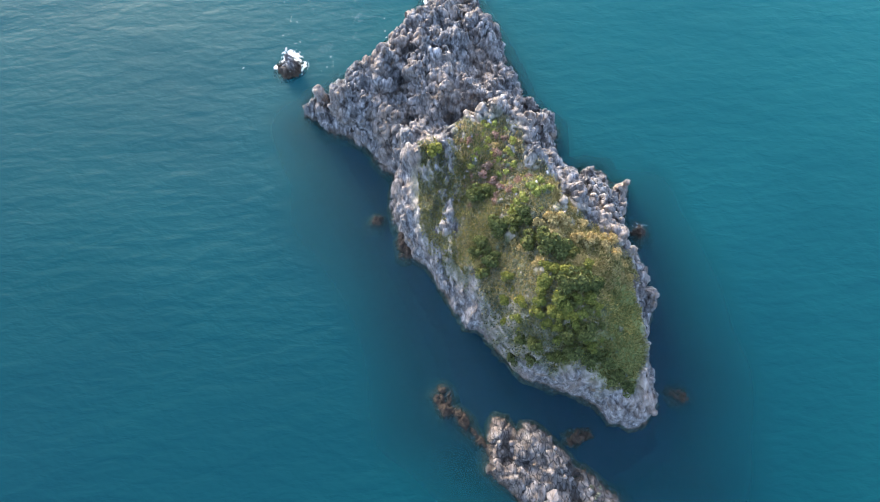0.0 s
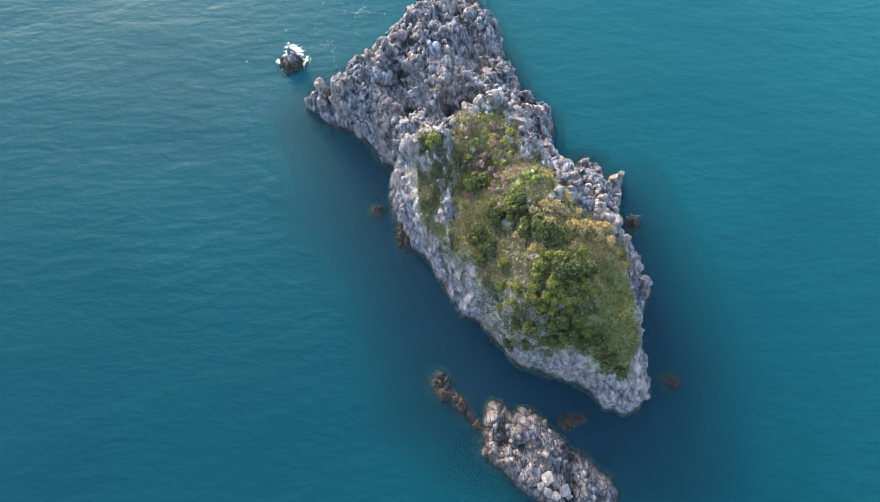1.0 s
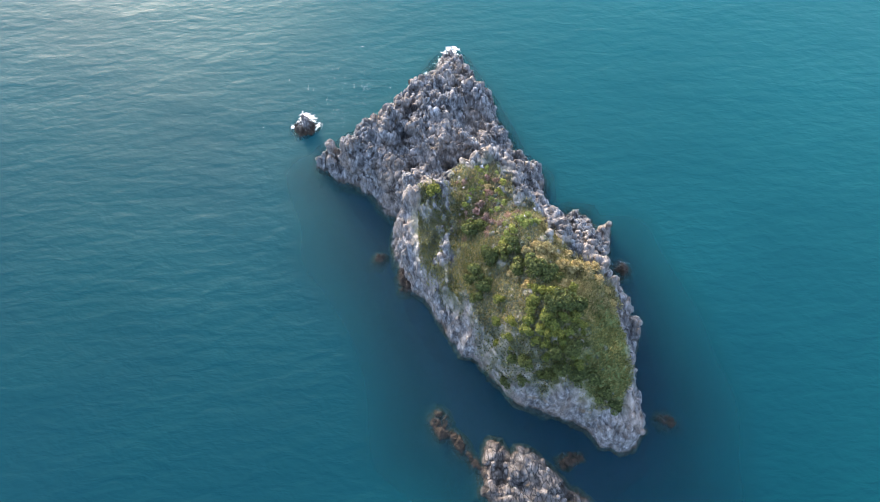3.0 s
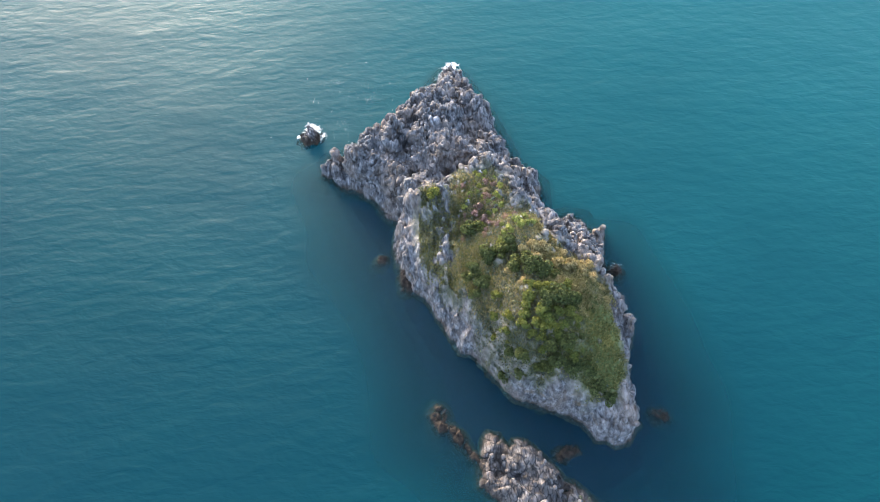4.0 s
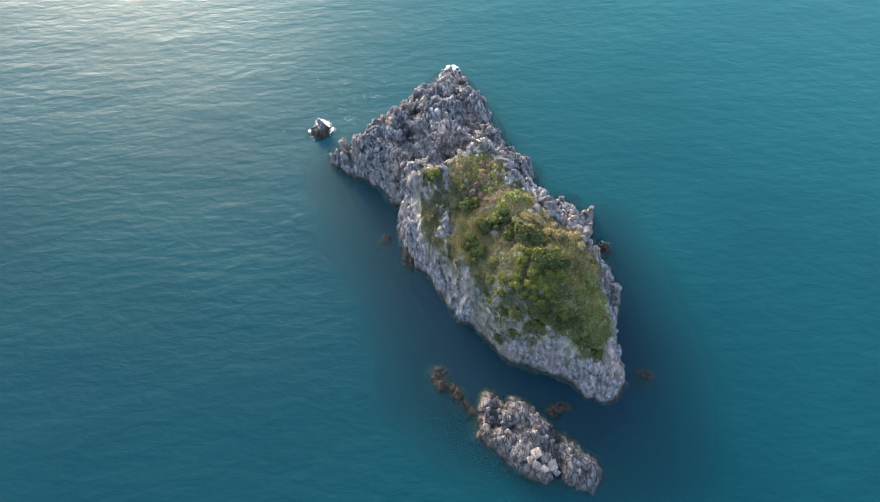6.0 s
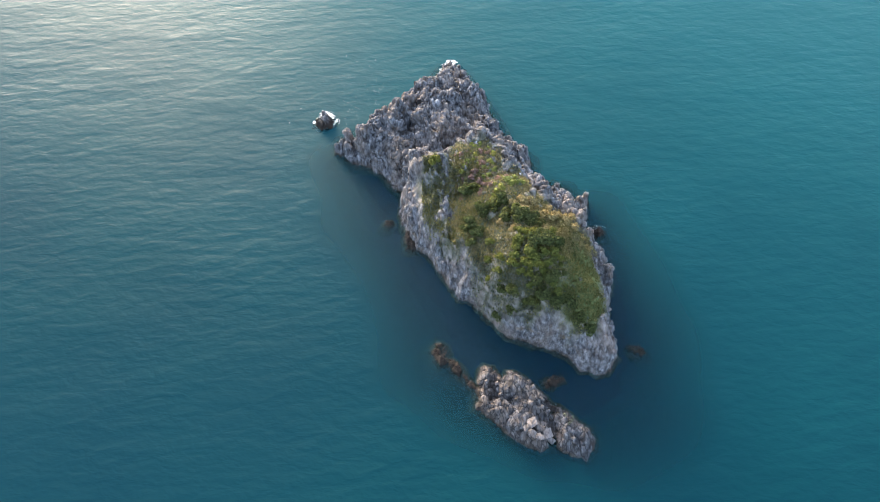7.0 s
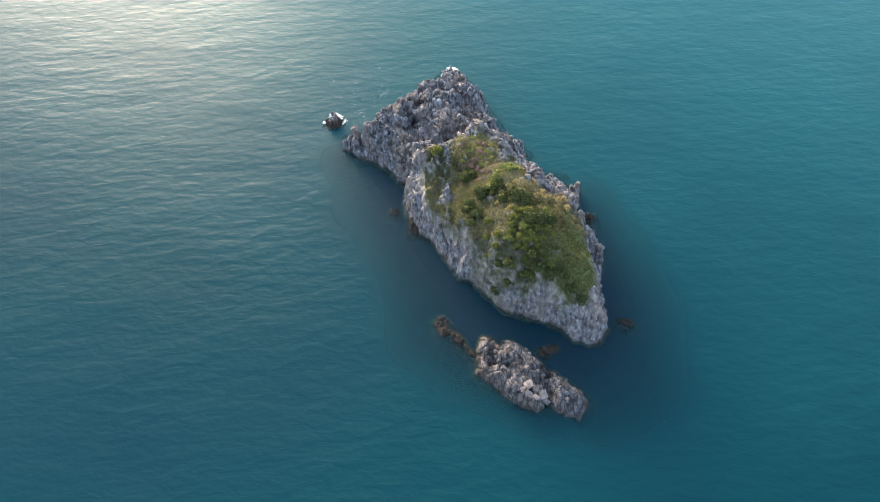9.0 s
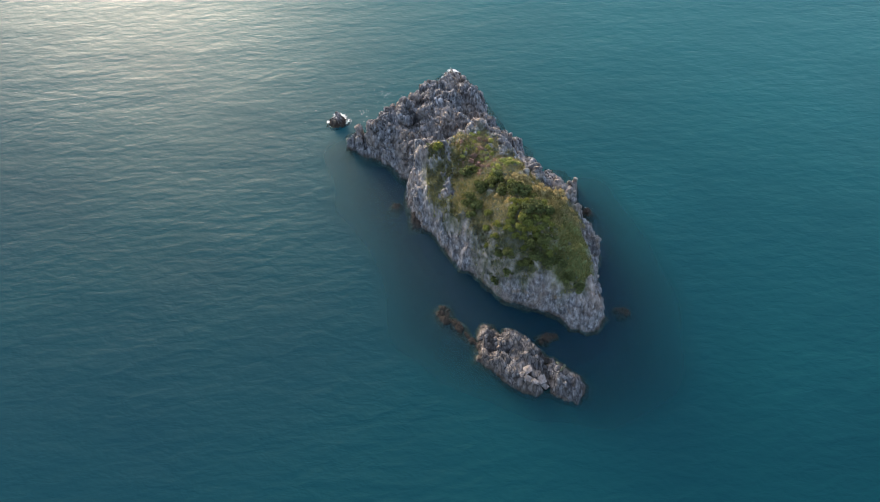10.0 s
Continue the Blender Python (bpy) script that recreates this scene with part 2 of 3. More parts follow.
def near_line(x, y, line):
    """Metres to a line of points."""
    near = np.full(x.shape, 1e9)
    for (ax, ay), (bx, by) in zip(line, line[1:]):
        ex, ey = bx - ax, by - ay
        s = np.clip(((x - ax) * ex + (y - ay) * ey) / (ex * ex + ey * ey), 0, 1)
        near = np.minimum(near, np.hypot(x - ax - s * ex, y - ay - s * ey))
    return near


class Land:
    """A rock that rises from the sea: its coast, its crest, how steep its flanks and how rugged its surface are."""

    def __init__(self, coast, hills, reach, flank, knob, rough, plants=None, seed=1, gullies=(), sink=0.0, herbs=None, skirt=1.1, calm=None, turf=None, clump=1.25, lumpy=1.05):
        self.coast, self.hills, self.reach, self.flank = coast, hills, reach, flank
        self.knob, self.rough, self.plants, self.seed = knob, rough, plants, seed
        self.gullies, self.sink, self.herbs, self.skirt = gullies, sink, herbs, skirt
        self.calm, self.turf, self.clump, self.lumpy = calm, turf, clump, lumpy

    def cover(self, x, y):
        if not self.plants:
            return np.zeros(x.shape)
        d = inside_distance(x, y, self.plants) + 3.2 * fractal(x, y, 3.5, 40)
        thick = np.clip(d / 2.2 + 0.35, 0, 1)
        thin = np.clip(inside_distance(x, y, self.herbs) / 2.0 + 0.4, 0, 1) * np.clip(0.62 + 1.9 * fractal(x, y * 0.5, 2.0, 45), 0, 0.85)
        return np.maximum(thick, thin)

    def height(self, x, y):
        wx, wy = x + 1.6 * fractal(x, y, 5.0, 11 + self.seed), y + 1.6 * fractal(x, y, 5.0, 23 + self.seed)
        d = inside_distance(x, y, self.coast) - 0.1 * self.rough + self.rough * 1.1 * fractal(x, y, 2.5, 31 + self.seed)
        u = np.clip(d / self.flank, 0, 1)
        base = crest(wx, wy, self.hills, self.reach) * (1 - (1 - u) ** 2.3)
        base = base + np.where(d < 0, self.skirt * d, 0) + 0.1
        for ax, ay, bx, by, deep, wide in self.gullies:
            s = np.clip(((wx - ax) * (bx - ax) + (wy - ay) * (by - ay)) / ((bx - ax) ** 2 + (by - ay) ** 2), 0, 1)
            base = base - deep * np.exp(-((wx - ax - s * (bx - ax)) ** 2 + (wy - ay - s * (by - ay)) ** 2) / wide ** 2) * np.clip(u * 2, 0, 1)
        bare = 1 - 0.85 * self.cover(x, y)
        shore = np.clip(d / 2.0 + 0.3, 0.1, 1)
        ridges = 0.3 - np.abs(fractal(x + 0.35 * y, y * 0.5, 5.0, 50 + self.seed, 4))
        return base + (6.0 * self.rough * ridges * bare + 0.4 * self.rough * fractal(x, y, 1.5, 60, 3) * bare) * shore - self.sink, d


def mesh_from(name, verts, faces, material, smooth=True):
    mesh = bpy.data.meshes.new(name)
    mesh.from_pydata([tuple(v) for v in verts], [], [tuple(f) for f in faces])
    mesh.materials.append(material)
    if smooth:
        mesh.polygons.foreach_set("use_smooth", np.ones(len(mesh.polygons), bool))
    mesh.update()
    return mesh


def land_object(name, land, step, material):
    """The land's surface as one mesh, down to the foot of its flanks under water."""
    xs = [p[0] for p in land.coast]
    ys = [p[1] for p in land.coast]
    gx, gy = np.meshgrid(np.arange(min(xs) - 5, max(xs) + 5, step), np.arange(min(ys) - 5, max(ys) + 5, step))
    z, d = land.height(gx, gy)
    # lumps and pinnacles stand out square to the slope
    ny, nx = np.gradient(z, step)
    long = np.sqrt(nx * nx + ny * ny + 1)
    k = land.knob
    p = np.stack([gx.ravel(), gy.ravel(), z.ravel()], 1)
    p = p + 0.45 * k * np.stack([fractal(gx, gy + z, 1.3 * k, 90 + j, 3).ravel() for j in range(3)], 1)
    turned = np.stack([p[:, 0] * 0.97 + p[:, 1] * 0.24, p[:, 1] * 0.97 - p[:, 0] * 0.24, p[:, 2]], 1)
    rugged = 0.6 + 0.8 * np.clip(fractal(gx, gy, 9.0, 97, 3) + 0.4, 0, 1)
    near = (d > -4.6).ravel()
    lumps, streaks = np.zeros(gx.size), np.zeros(gx.size)
    q = turned[near]
    lumps[near] = land.clump * k * domes(q, 3.0 * k, land.seed, 1.15, 1.7) + land.lumpy * k * rugged.ravel()[near] * domes(q, 1.1 * k, land.seed + 3, 1.35, 1.9) + 0.34 * land.lumpy * k * domes(q, 0.46 * k, land.seed + 6, 1.4, 1.8) - 1.25 * k
    relief = lumps.reshape(gx.shape)
    if land.calm:
        # worn flanks: shallow ribs that run down the slope, and a smooth cliff at the foot
        streaks[near] = 0.8 * k * domes(q, 1.5 * k, land.seed + 21, 3.2, 2.8) + 0.28 * k * domes(q, 0.6 * k, land.seed + 24, 4.2, 3.4) - 0.55 * k
        worn = np.clip(1.6 - near_line(gx, gy, land.calm[0]) / land.calm[1], 0, 1)
        relief = relief * (1 - worn) + streaks.reshape(gx.shape) * worn
        sheer = np.clip(1.7 - near_line(gx, gy, land.calm[2]) / land.calm[3], 0, 1)
        relief = relief * (1 - 0.6 * sheer)
    relief = relief * (1 - 0.85 * land.cover(gx, gy)) * np.clip(d / 1.5 + 0.5, 0.12, 1)
    out = 0.75 * relief / long
    px, py, z = gx - out * nx, gy - out * ny, z + relief * (0.35 + 0.65 / long)
    keep = d > -4.2
    quad = keep[:-1, :-1] & keep[1:, :-1] & keep[:-1, 1:] & keep[1:, 1:]
    index = np.arange(gx.size).reshape(gx.shape)
    faces = np.stack([index[:-1, :-1][quad], index[:-1, 1:][quad], index[1:, 1:][quad], index[1:, :-1][quad]], 1)
    used = np.unique(faces)
    where = np.zeros(gx.size, int)
    where[used] = np.arange(len(used))
    verts = np.stack([px.ravel(), py.ravel(), z.ravel()], 1)[used]
    mesh = mesh_from(name, verts.tolist(), where[faces].tolist(), material)
    attr = mesh.attributes.new("plants", "FLOAT", "POINT")
    attr.data.foreach_set("value", land.cover(gx, gy).ravel()[used].astype(np.float32))
    if land.turf:
        turf = mesh.attributes.new("turf", "FLOAT", "POINT")
        grown = np.clip(inside_distance(gx, gy, land.turf) / 3.0 + 0.5 + 1.2 * fractal(gx, gy, 3.0, 47), 0, 1)
        turf.data.foreach_set("value", grown.ravel()[used].astype(np.float32))
    return new(name, mesh)


def boulder_mesh(seed, material):
    """A weathered lump with worn hollows and a blunt top."""
    r = random.Random(seed)
    bm = bmesh.new()
    bmesh.ops.create_icosphere(bm, subdivisions=2, radius=1.0)
    cuts = [(Vector((r.gauss(0, 1), r.gauss(0, 1), r.gauss(0, 0.7))).normalized(), r.uniform(0.6, 0.9)) for _ in range(7)]
    for v in bm.verts:
        for normal, reach in cuts:
            over = v.co.dot(normal) - reach
            if over > 0:
                v.co -= normal * over * 0.8
        v.co *= r.uniform(0.93, 1.07)
    mesh = bpy.data.meshes.new("rock")
    bm.to_mesh(mesh)
    bm.free()
    mesh.polygons.foreach_set("use_smooth", np.ones(len(mesh.polygons), bool))
    mesh.materials.append(material)
    return mesh


BOULDERS = [boulder_mesh(k, BOULDER) for k in range(8)]


def block_mesh(seed, material):
    """An angular block with broken faces."""
    r = random.Random(seed)
    bm = bmesh.new()
    for _ in range(16):
        v = Vector((r.gauss(0, 1), r.gauss(0, 1), r.gauss(0, 1))).normalized() * r.uniform(0.85, 1.1)
        bm.verts.new(v)
    hull = bmesh.ops.convex_hull(bm, input=bm.verts)
    bmesh.ops.delete(bm, geom=list({g for g in hull["geom_interior"] + hull["geom_unused"] if isinstance(g, bmesh.types.BMVert)}), context="VERTS")
    mesh = bpy.data.meshes.new("rock")
    bm.to_mesh(mesh)
    bm.free()
    mesh.materials.append(material)
    return mesh


STONES = [block_mesh(k, STONE) for k in range(40, 44)]


def add_rocks(parent, count, box, size, rng, meshes, name="rock", grown=False):
    """Single boulders bedded in the bare surface, each a part of it."""
    mesh = parent.data
    co = np.empty(len(mesh.vertices) * 3, np.float32)
    mesh.vertices.foreach_get("co", co)
    co = co.reshape(-1, 3)
    green = np.empty(len(co), np.float32)
    mesh.attributes["plants"].data.foreach_get("value", green)
    ok = (co[:, 2] > 0.4) & ((green > 0.5) if grown else (green < 0.3)) & (co[:, 0] > box[0]) & (co[:, 0] < box[1]) & (co[:, 1] > box[2]) & (co[:, 1] < box[3])
    spots = co[ok]
    for _ in range(count):
        x, y, z = spots[rng.randrange(len(spots))].tolist()
        r = size * rng.uniform(0.5, 1.3)
        ob = new(name, meshes[rng.randrange(len(meshes))])
        ob.matrix_world = Matrix.LocRotScale((x, y, z - 0.4 * r), Euler((rng.uniform(-0.4, 0.4), rng.uniform(-0.4, 0.4), rng.uniform(0, 6.28))), (r * 0.75, r * rng.uniform(0.75, 1.3), r * rng.uniform(0.8, 1.4)))
        ob.parent = parent


# ---- sheets of water ----
def sheet(name, z, material, size=4000.0):
    return new(name, mesh_from(name, [(-size, -size, z), (size, -size, z), (size, size, z), (-size, size, z)], [(0, 1, 2, 3)], material, False))



# ---- the island ----
COAST = [
    (4.8, 93.4), (7.2, 91.2), (9.2, 86.5), (12.2, 80.0), (14.3, 74.0), (16.8, 67.0), (18.0, 62.0), (20.6, 58.8), (23.4, 56.0), (23.0, 50.2), (22.6, 46.4), (25.0, 46.0),
    (28.4, 47.0), (31.5, 46.5), (32.2, 43.6), (35.4, 42.8), (35.2, 39.0), (33.8, 34.0), (33.6, 30.8), (35.8, 29.4), (36.8, 20.5), (35.4, 16.3), (34.3, 8.1), (35.0, 3.2),
    (32.6, 0.8), (30.2, -0.2), (27.0, 0.7), (24.2, 4.2), (13.3, 8.5), (10.2, 11.6), (7.3, 15.9), (4.3, 17.1), (-0.5, 25.4), (-4.0, 29.6), (-7.7, 35.1), (-8.7, 40.5),
    (-7.6, 46.3), (-11.2, 49.0), (-13.5, 53.3), (-20.2, 55.9), (-25.2, 60.3), (-23.6, 64.6), (-20.4, 64.7), (-18.2, 67.3), (-12.6, 70.2), (-8.3, 75.5), (-4.2, 80.5), (-0.3, 86.5), (2.4, 91.6),
]
NORTH_HILLS = [(3, 87, 4.5), (4, 76, 8.5), (7, 76, 7.8), (-1, 62, 9.4), (-17, 60, 8.2), (-9, 61, 9.0), (10.5, 68, 5.0), (13, 64, 5.5), (-4, 58, 9.0), (-12, 55, 6.0), (5, 56, 10.0), (20, 52, 8.0), (-6, 48, 11.0), (-0.4, 45.8, 13.6), (-1.7, 43.5, 11.4)]
SOUTH_HILLS = [(11.8, 47.4, 12.7), (14.6, 43.5, 12.8), (5, 42, 12.8), (-2.2, 40.0, 7.0), (1.6, 38, 8.9), (6, 36, 11.8), (1.4, 33.9, 8.0), (9.4, 31, 13.9), (5.2, 29.7, 11.8), (2.3, 27.2, 7.2), (7.4, 25.4, 12.4), (6.9, 21.2, 9.6),
               (17.3, 32.5, 16.3), (22, 34.4, 12.3), (25.9, 33.8, 9.6), (29.3, 43, 5.6), (31, 36, 6.2), (12.2, 21.8, 13.9), (17.2, 21.6, 16.6), (20.9, 16.8, 15.7), (27.3, 17.2, 12.1), (24, 26, 14.0), (14, 14, 14.0), (17, 9, 11.0), (24.7, 9, 11.5), (30, 5, 7.5), (34, 26, 7.2), (34.4, 18, 6.4)]
PLANTS = [(5.5, 51.1), (3.9, 45.6), (4.2, 36.3), (4.1, 30.7), (4.9, 24.9), (7.6, 22.4), (8.2, 16.9), (9.3, 13.7), (11.4, 10.4), (14.2, 8.9), (18.3, 8.2), (22.7, 7.8), (25.8, 6.0), (29.4, 4.9), (31.4, 9.1), (32.6, 16.5), (31.8, 22.8), (29.6, 26.0), (26.3, 28.8), (22.5, 31.5), (20.0, 33.0), (19.0, 37.5), (17.3, 40.4), (14.8, 41.8), (13.5, 47.1), (12.8, 50.5), (9.4, 51.5)]
HERBS = [(-2.8, 48.0), (-4.6, 41.9), (-3.6, 35.1), (-1.3, 29.7), (1.5, 25.5), (6.3, 20.5), (8.5, 16.7), (11.0, 12.3), (13.3, 9.9), (23.0, 8.3), (29.7, 4.8), (32.5, 13.2), (31, 24), (25.2, 30.9), (17.1, 41.0), (12.9, 51.2), (5.5, 51.9)]
TURF = [(24.6, 22.8), (29.5, 24.0), (33.0, 16.5), (31.9, 9.1), (29.6, 5.0), (25.6, 6.2), (23.2, 11.0), (23.8, 16.8)]
GULLIES = [(3, 54, 19, 56, 5.0, 1.7), (-19.6, 67, -19.6, 56, 6.5, 1.3), (7, 74, 1, 89, 3.5, 1.2), (-5, 53, -10, 47, 3.0, 1.6), (24, 46, 26, 36, 2.5, 1.5), (-8, 58, -4, 72, 2.0, 1.4), (7.6, 17.6, 1.2, 26.0, 2.4, 0.8)]
WORN = ([(-4, 44), (-2, 35), (2, 28), (6, 20), (11, 12), (20, 7.5), (26, 6), (31, 3)], 4.5, [(3, 20), (9, 13), (15, 8.5), (25, 5), (30, 2)], 3.0)
island_land = Land(COAST, NORTH_HILLS + SOUTH_HILLS, 3.2, 5.5, 1.5, 1.0, PLANTS, 1, GULLIES, 0.0, HERBS, 1.1, WORN, TURF)
island = tagged(land_object("island", island_land, 0.15, ROCK), "steep grey limestone island with green scrub on its back", "island")

ISLET_COAST = [
    (6.5, -3.2), (7.1, -1.2), (7.6, 1.2), (8.7, 2.6), (10.4, 2.2), (11.3, 0.3), (12.0, -0.6), (12.8, 1.0), (14.6, 0.9), (16.8, -0.5), (18.3, -2.4), (20.1, -4.2), (20.9, -5.6), (22.4, -5.8),
    (24.8, -8.5), (27.0, -10.3), (28.0, -12.2), (27.6, -14.3), (25.5, -16.3), (24.0, -15.7), (22.2, -14.9), (19.9, -14.0), (17.2, -14.2), (15.2, -13.5), (12.7, -11.9), (10.3, -9.5), (8.4, -8.1), (6.4, -6.3),
]
# outline of the dark water: the island's painted shade together with weed
SHADE_SHELF_COAST = [(-27.2, 57.4), (-21, 44.9), (-14.9, 33.5), (-10.2, 22), (-4.6, 11.6), (-2.2, 1.2), (4, -6.7), (12.4, -13.3), (27.2, -14.4), (39.2, -7.6), (43.4, 2.7), (45.5, 18.4), (44.2, 29.5), (39.6, 39.3), (25.1, 39.7), (7.8, 30.5), (-2.8, 43.1), (-9.9, 62.8)]


def ring(x, y, rx, ry, turn=0.0, count=14, seed=0):
    rng = random.Random(seed)
    out = []
    for k in range(count):
        a = 2 * math.pi * k / count
        r = rng.uniform(0.78, 1.18)
        u, v = rx * r * math.cos(a), ry * r * math.sin(a)
        out.append((x + u * math.cos(turn) - v * math.sin(turn), y + u * math.sin(turn) + v * math.cos(turn)))
    return out


def sea_surface(name, material, size=4000.0, step=1.5):
    """The sea's surface: a fine sheet round the rocks, which knows how shallow the water is, and four wide sheets out to the horizon."""
    xs, ys = np.arange(-60.0, 75.1, step), np.arange(-45.0, 120.1, step)
    gx, gy = np.meshgrid(xs, ys)
    index = np.arange(gx.size).reshape(gx.shape)
    quads = np.stack([index[:-1, :-1].ravel(), index[:-1, 1:].ravel(), index[1:, 1:].ravel(), index[1:, :-1].ravel()], 1).tolist()
    verts = [(x, y, 0.0) for x, y in zip(gx.ravel().tolist(), gy.ravel().tolist())]
    k, x0, x1, y0, y1 = len(verts), xs[0], xs[-1], ys[0], ys[-1]
    verts += [(-size, -size, 0), (size, -size, 0), (size, y0, 0), (-size, y0, 0), (-size, y1, 0), (size, y1, 0), (size, size, 0), (-size, size, 0), (x0, y0, 0), (x1, y0, 0), (x1, y1, 0), (x0, y1, 0)]
    quads += [(k, k + 1, k + 2, k + 3), (k + 4, k + 5, k + 6, k + 7), (k + 3, k + 8, k + 11, k + 4), (k + 9, k + 2, k + 5, k + 10)]
    mesh = mesh_from(name, verts, quads, material, False)
    # the bank takes in the painted shade, so that the dark shelf shows through
    bank = inside_distance(gx, gy, SHADE_SHELF_COAST) + 6.0 * fractal(gx, gy, 18.0, 71, 2)
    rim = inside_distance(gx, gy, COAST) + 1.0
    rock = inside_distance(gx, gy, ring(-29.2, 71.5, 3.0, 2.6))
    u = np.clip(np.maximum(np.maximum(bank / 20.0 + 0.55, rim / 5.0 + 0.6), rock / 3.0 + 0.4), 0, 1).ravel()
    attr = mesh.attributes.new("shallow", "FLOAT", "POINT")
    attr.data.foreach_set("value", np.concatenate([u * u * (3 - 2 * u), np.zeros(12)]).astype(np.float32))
    return new(name, mesh)


sea = tagged(sea_surface("water", SEA_TOP), "calm teal sea water with small ripples round the rocks", "sea", kind="structure")
for depth in (0.6, 1.3, 2.0, 2.9):
    layer = sheet("water_layer", -depth, SEA_MID, 150.0)
    layer.parent = sea
tagged(sheet("seabed", -4.2, SEA_DEEP), "deep blue-green water below the surface", "sea", kind="structure")
# an added shelf that darkens the water where the island shades it
shade_shelf_land = Land(SHADE_SHELF_COAST, [(10, 20, 2.7)], 9.0, 12.0, 0.1, 0.06, None, 6, (), 3.55, None, 0.3)
tagged(land_object("shade_shelf", shade_shelf_land, 0.5, SHADE_WEED), "near-black shelf under the water for the island's shade and for weed", "seabed", kind="structure")
islet_land = Land(ISLET_COAST, [(9.2, 0.8, 2.0), (8.0, -4.5, 1.5), (14, -2, 2.8), (12, -7, 2.4), (17.5, -6, 3.0), (17, -10.5, 2.4), (20.8, -9.5, 1.6), (23.5, -10, 3.0), (25, -13, 2.4)], 2.2, 2.4, 0.95, 0.45, None, 4,
                  [(11.6, 1.5, 9.5, -4.5, 1.4, 0.8), (20.3, -5.0, 19.6, -13.5, 1.8, 0.8), (11.5, -4.5, 18.5, -8.8, 0.9, 0.7)], clump=1.05, lumpy=0.45)
islet = tagged(land_object("islet", islet_land, 0.13, PALE_ROCK), "low rugged grey limestone islet in the sea", "rock")


def small_reef(name, coast, hills, flank, knob, seed, label, sink=0.0):
    land = Land(coast, hills, 1.6, flank, knob, 0.3, None, seed, (), sink)
    tagged(land_object(name, land, 0.13, REEF), label, "rock")
    return land


sea_rock_land = small_reef("sea_rock", ring(-29.2, 71.5, 2.5, 2.0, 0, 14, 3), [(-29.2, 71.5, 2.2)], 1.4, 0.7, 7, "small jagged brown sea rock ringed with white foam")
small_reef("reef", ring(0.2, 4.9, 1.6, 2.1, 0.3, 12, 5), [(0.2, 4.9, 0.55)], 1.4, 0.8, 8, "low brown weedy reef rock awash in the sea")
small_reef("reef", ring(3.9, 0.9, 0.75, 4.0, 0.66, 14, 6), [(3.9, 0.9, 0.35)], 1.0, 0.7, 9, "narrow brown weedy reef ridge awash in the sea")
small_reef("reef", ring(-11.2, 37.7, 0.9, 0.8, 0, 10, 8), [(-11.2, 37.7, 0.5)], 0.8, 0.6, 10, "low brown weedy reef rock awash in the sea")
small_reef("reef", ring(36.9, 33.6, 1.3, 1.5, 0, 12, 9), [(36.9, 33.6, 1.1)], 1.0, 0.7, 11, "low grey-brown reef rock awash beside the island")
small_reef("sunken_reef", ring(39.0, 4.6, 2.2, 1.6, 0, 12, 10), [(39.0, 4.6, 0.9)], 1.6, 0.8, 12, "brown weedy reef just under the water", 0.95)
small_reef("sunken_reef", ring(21.6, -1.4, 2.8, 1.5, 0, 12, 11), [(21.6, -1.4, 0.9)], 1.6, 0.8, 13, "brown weedy reef just under the water", 0.75)
small_reef("sunken_reef", ring(-6.0, 32.5, 1.5, 3.2, 0.3, 12, 12), [(-6.0, 32.5, 0.9)], 1.6, 0.8, 14, "brown weedy reef just under the water", 0.45)


# ---- plants ----
def leaf_ball(verts, faces, centre, radius, count, size, rng, flat=0.75):
    """Small leaves all over a rounded head."""
    for _ in range(count):
        a, s = rng.uniform(0, 6.283), rng.uniform(-0.25, 1.0)
        c = math.sqrt(max(0, 1 - s * s))
        out = Vector((c * math.cos(a), c * math.sin(a), s))
        at = Vector(centre) + Vector((out.x, out.y, out.z * flat)) * radius * rng.uniform(0.78, 1.05)
        side = out.cross(Vector((rng.uniform(-1, 1), rng.uniform(-1, 1), rng.uniform(-1, 1)))).normalized() * size * rng.uniform(0.6, 1.2)
        tip = (out + Vector((rng.uniform(-0.7, 0.7), rng.uniform(-0.7, 0.7), rng.uniform(0, 0.6)))).normalized() * size * 0.9
        up = out.cross(side) * 0.8
        k = len(verts)
        verts += [at - side + up * 0.3, at - up, at + side + up * 0.3, at + up + tip]
        faces.append((k, k + 1, k + 2, k + 3))


def shrub(radius, heads, material, seed, label, leaf=0.16):
    """A shrub: twigs that spread from the root and rounded heads of leaves."""
    rng = random.Random(seed)
    root = tagged(new("shrub"), label, "shrub")
    verts, faces, wv, wf = [], [], [], []
    for k in range(heads):
        a, r = rng.uniform(0, 6.283), radius * math.sqrt(rng.uniform(0, 1)) * 0.75
        if k == 0:
            r = 0
        h = radius * (0.75 - 0.5 * (r / radius) ** 2) * rng.uniform(0.85, 1.15)
        head = radius * rng.uniform(0.34, 0.5) if heads > 1 else radius * 0.8
        c = (r * math.cos(a), r * math.sin(a), h)
        leaf_ball(verts, faces, c, head, int(90 * (head / 0.5) ** 1.3), leaf, rng)
        n = len(wv)
        t = 0.05
        wv += [(-t, 0, -0.3), (t, -t, -0.3), (t, t, -0.3), c]
        wf += [(n, n + 1, n + 3), (n + 1, n + 2, n + 3), (n + 2, n, n + 3)]
    foliage = new("foliage", mesh_from("foliage", verts, faces, material))
    foliage.parent = root
    twigs = new("twigs", mesh_from("twigs", wv, wf, WOOD))
    twigs.parent = root
    return root


def on_land(x, y, land):
    return float(land.height(np.array([x]), np.array([y]))[0][0])


